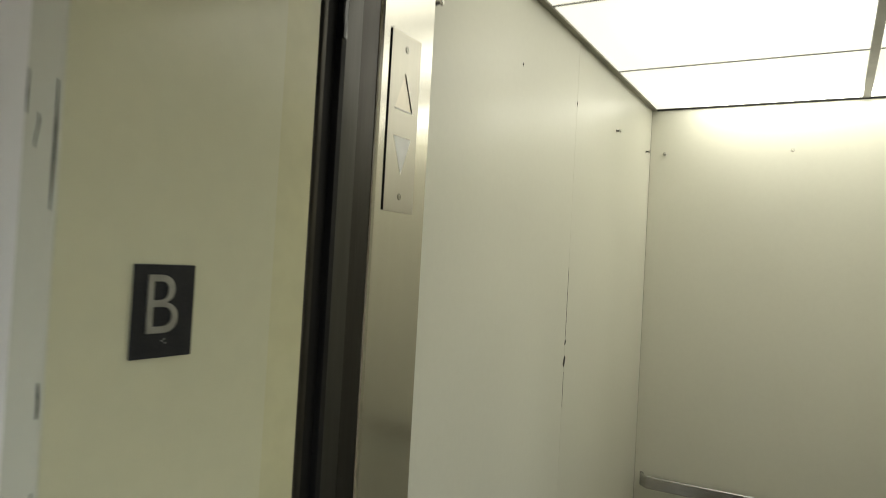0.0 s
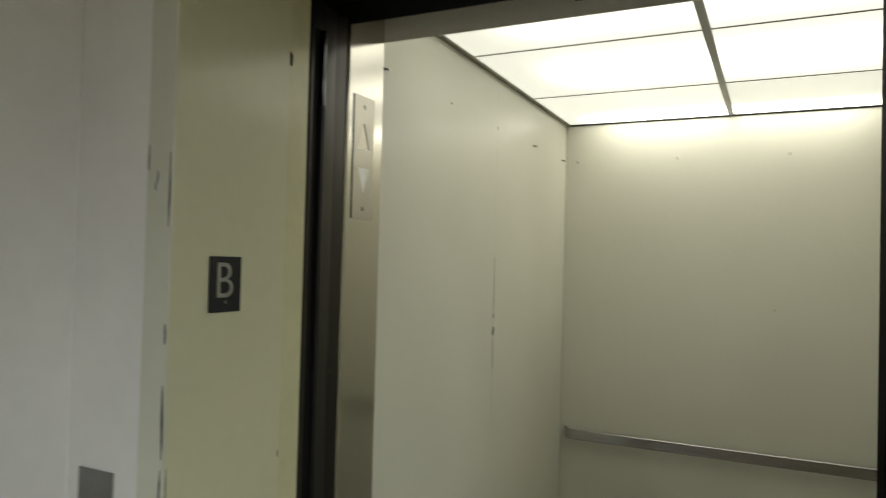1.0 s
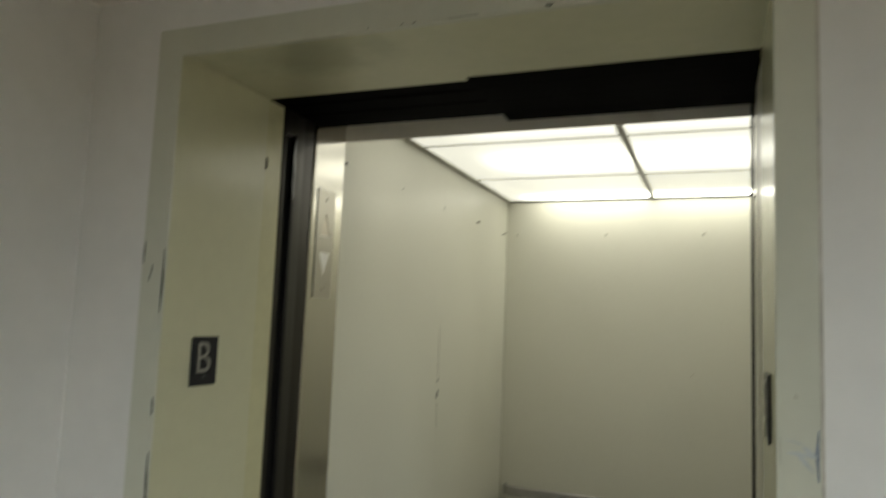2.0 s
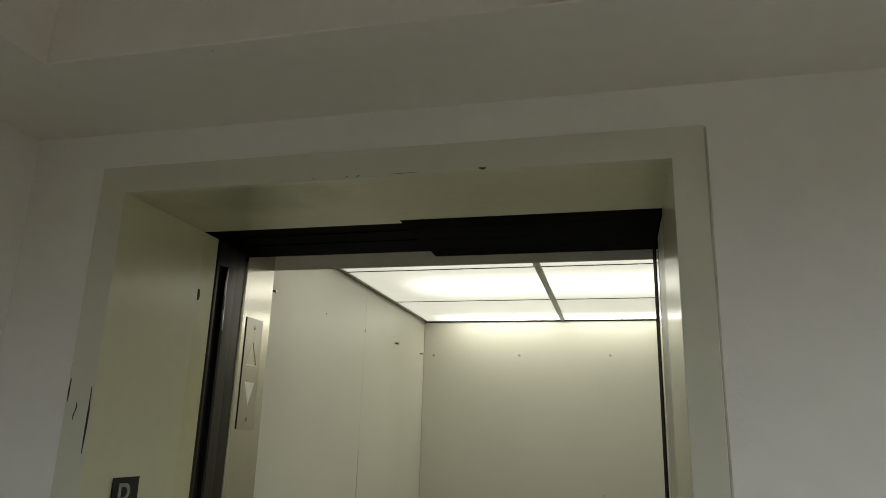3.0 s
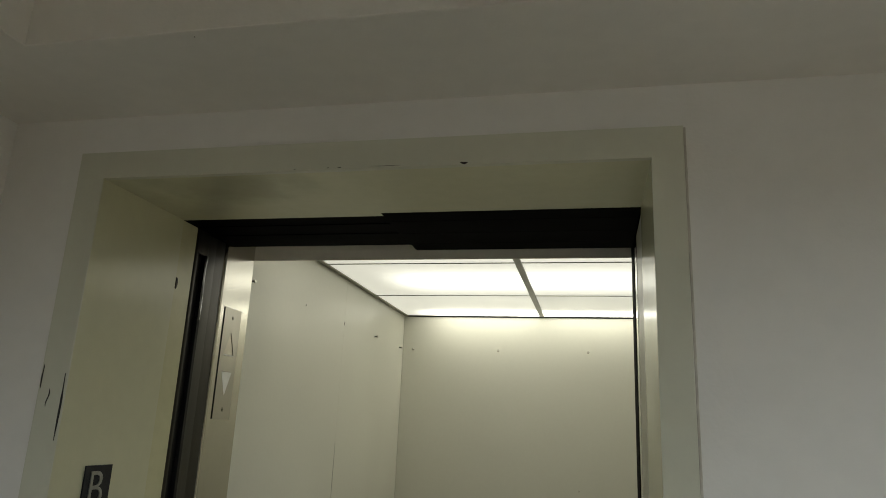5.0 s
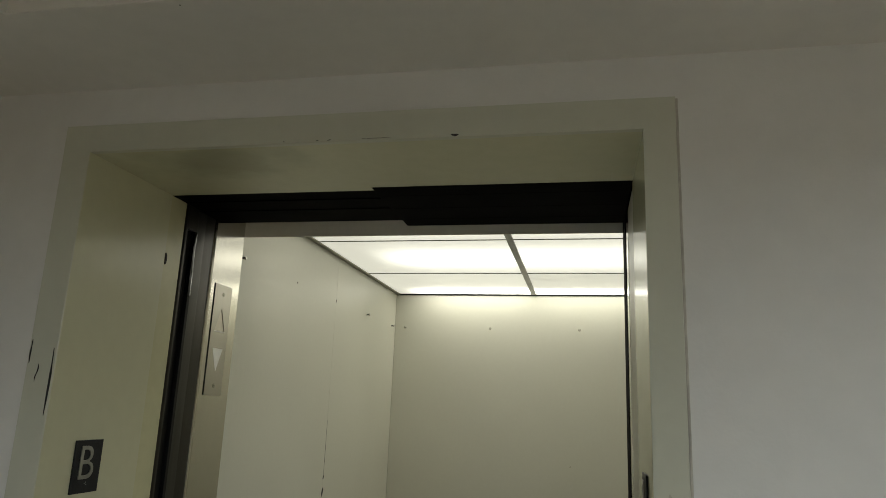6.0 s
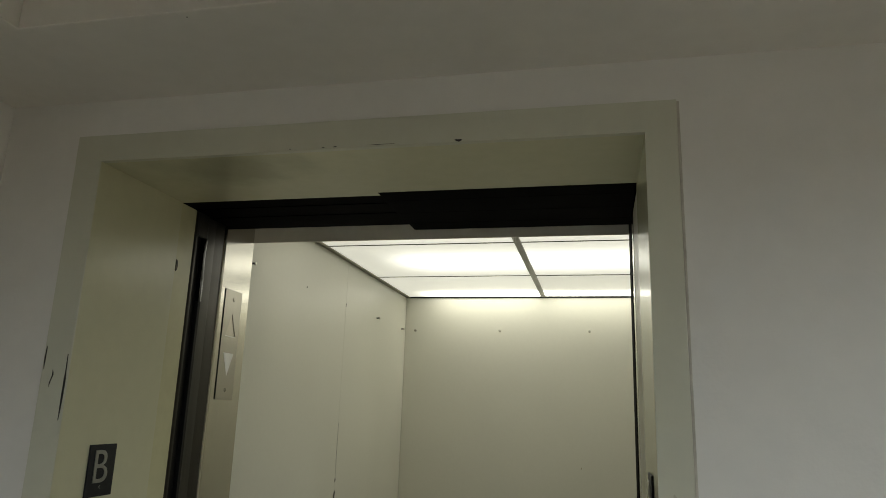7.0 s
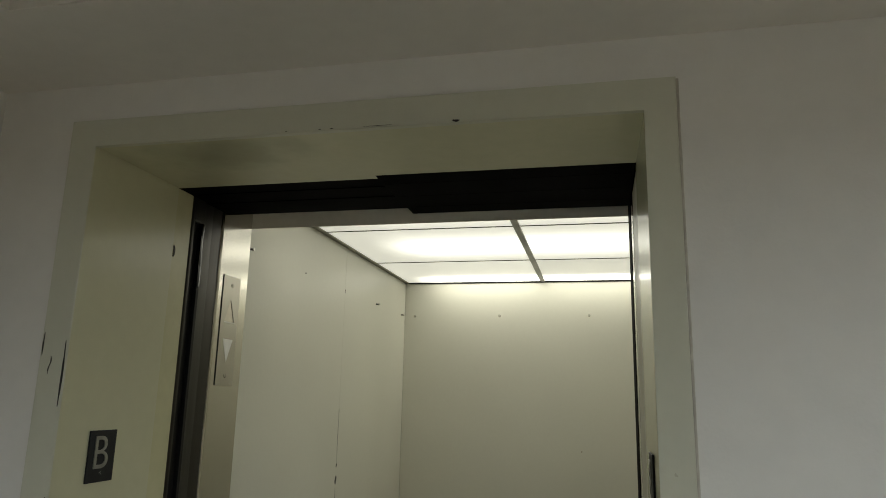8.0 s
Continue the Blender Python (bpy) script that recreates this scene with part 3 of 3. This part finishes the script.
# white strip painted in as the highlight along the up arrow's base
part("arrow_highlight", one_box(-0.0265, 0.0265, 0.0195, 0.0222, 0.0034, 0.0044, bevel=0.0004), LENS, ind, "white strip for the highlight under the arrow")
lens_up = flat_shape([[(x * 0.99, (y - 0.0427) * 0.99 + 0.0427) for x, y in up_tri]], 0.0008)
for v in lens_up.vertices:
    v.co.z += 0.0006
part_mesh("lens", lens_up, LENS_DIM, ind, "sunken beige up arrow lens")
lens_dn = flat_shape([[(x * 0.985, (y + 0.044) * 0.985 - 0.044) for x, y in down_tri]], 0.0034)
for v in lens_dn.vertices:
    v.co.z += 0.0026
part_mesh("lens", lens_dn, LENS, ind, "raised white down arrow lens")
for y in (0.1215, -0.1215):
    part("countersink", tube(bmesh.new(), (0, y, 0.0030), (0, y, 0.0040), 0.0056, 0.0054, 16), DARK_STEEL, ind, "dark countersunk ring")
    sc = part("screw", tube(bmesh.new(), (0, y, 0.0036), (0, y, 0.0050), 0.0042, 0.0032, 12), CHROME, ind, "small screw")
    part("screw_slot", one_box(-0.0032, 0.0032, y - 0.0006, y + 0.0006, 0.0048, 0.0052), HOLE, sc)

# ---- studs for wall pads ----
HOOK_Z = 2.074


def pad_stud(m, label="small metal pad stud on the cream car wall"):
    st = thing("pad_stud", m, label, "wall stud", "pad studs on the car walls")
    part("washer", tube(bmesh.new(), (0, 0, 0.0003), (0, 0, 0.0016), 0.0046, 0.0040, 14), DARK_STEEL, st)
    part("shank", tube(bmesh.new(), (0, 0, 0.0010), (0, 0, 0.0120), 0.0032, seg=10), DARK_STEEL, st)
    bm = tube(bmesh.new(), (0, 0, 0.0105), (0, 0, 0.0125), 0.0044, 0.0066, 14)
    tube(bm, (0, 0, 0.0125), (0, 0, 0.0160), 0.0066, 0.0038, 14)
    part("cap", bm, CHROME, st)
    return st


first = pad_stud(Matrix.Translation((CAR_L, 0.709, HOOK_Z)) @ FACE_EAST)
for y in (1.931, 2.353):
    copy_thing(first, Matrix.Translation((CAR_L, y, HOOK_Z)) @ FACE_EAST)
for x in (0.025, 0.481, 0.937, 1.393):
    copy_thing(first, Matrix.Translation((x, CAR_B, HOOK_Z)) @ FACE_SOUTH)

# ---- handrail ----
rail = thing("handrail", Matrix.Translation((0, CAR_B, 0.781)), "flat satin steel handrail on the back wall of the car", "handrail")
bar = prism(bmesh.new(), [(-0.006, 0.0), (-0.006, -0.022), (0.024, -0.052), (1.386, -0.052), (1.414, -0.028), (1.414, 0.0), (1.404, 0.0), (1.404, -0.024), (1.382, -0.042), (0.028, -0.042), (0.004, -0.018), (0.004, 0.0)], -0.022, 0.026)
bmesh.ops.bevel(bar, geom=[e for e in bar.edges if abs(e.verts[0].co.z - e.verts[1].co.z) < 1e-6], offset=0.0034, segments=1, profile=0.5, affect="EDGES")
part("bar", bar, RAIL_STEEL, rail)
for x in (-0.0105, 1.4095):
    part("end_plate", one_box(x, x + 0.009, -0.004, -0.0003, -0.024, 0.028, bevel=0.001), RAIL_STEEL, rail)
for x in (0.21, 0.69, 1.17):
    br = tube(bmesh.new(), (x, 0.0, -0.012), (x, -0.043, -0.012), 0.0085, seg=14)
    tube(br, (x, 0.0, -0.012), (x, -0.004, -0.012), 0.022, 0.020, 18)
    part("bracket", br, RAIL_STEEL, rail)

# ---- luminous ceiling of the car ----
lum = thing("car_light", pose(0, 0, CAR_TOP), "luminous car ceiling of lit acrylic panels in a grey grid", "ceiling light")
MID_X = 0.705
ROWS_Y = (CAR_F + 0.004, 1.245, 1.860, CAR_B)
part("edge_trim", one_box(CAR_L + 0.001, CAR_L + 0.0190, CAR_F, CAR_B - 0.001, 0.0, 0.012, bevel=0.0012), OLIVE_METAL, lum, "dull olive edge trim")
part("edge_trim", one_box(CAR_L + 0.0195, CAR_R - 0.019, CAR_B - 0.006, CAR_B - 0.001, -0.002, 0.012, bevel=0.001), RUBBER, lum, "black edge strip")
part("edge_trim", one_box(CAR_R - 0.018, CAR_R - 0.001, CAR_F, CAR_B - 0.001, 0.0, 0.012, bevel=0.0012), OLIVE_METAL, lum, "dull olive edge trim")
part("center_bar", one_box(MID_X - 0.0125, MID_X + 0.0125, CAR_F, CAR_B - 0.007, 0.0005, 0.016, bevel=0.002), BAR_METAL, lum, "grey centre bar")
for x0, x1 in ((CAR_L + 0.0195, MID_X - 0.013), (MID_X + 0.013, CAR_R - 0.019)):
    for y in ROWS_Y[1:3]:
        part("cross_bar", one_box(x0, x1, y - 0.0035, y + 0.0035, 0.0030, 0.010, bevel=0.001), GREY_METAL, lum)
    for y0, y1 in zip(ROWS_Y, ROWS_Y[1:]):
        part("diffuser", one_box(x0, x1, y0 + 0.004, y1 - (0.004 if y1 < 2.2 else 0.0065), 0.0055, 0.0085),
             DIFFUSER_DULL if x0 > MID_X and y0 > 1.8 else DIFFUSER, lum, "glowing acrylic panel")
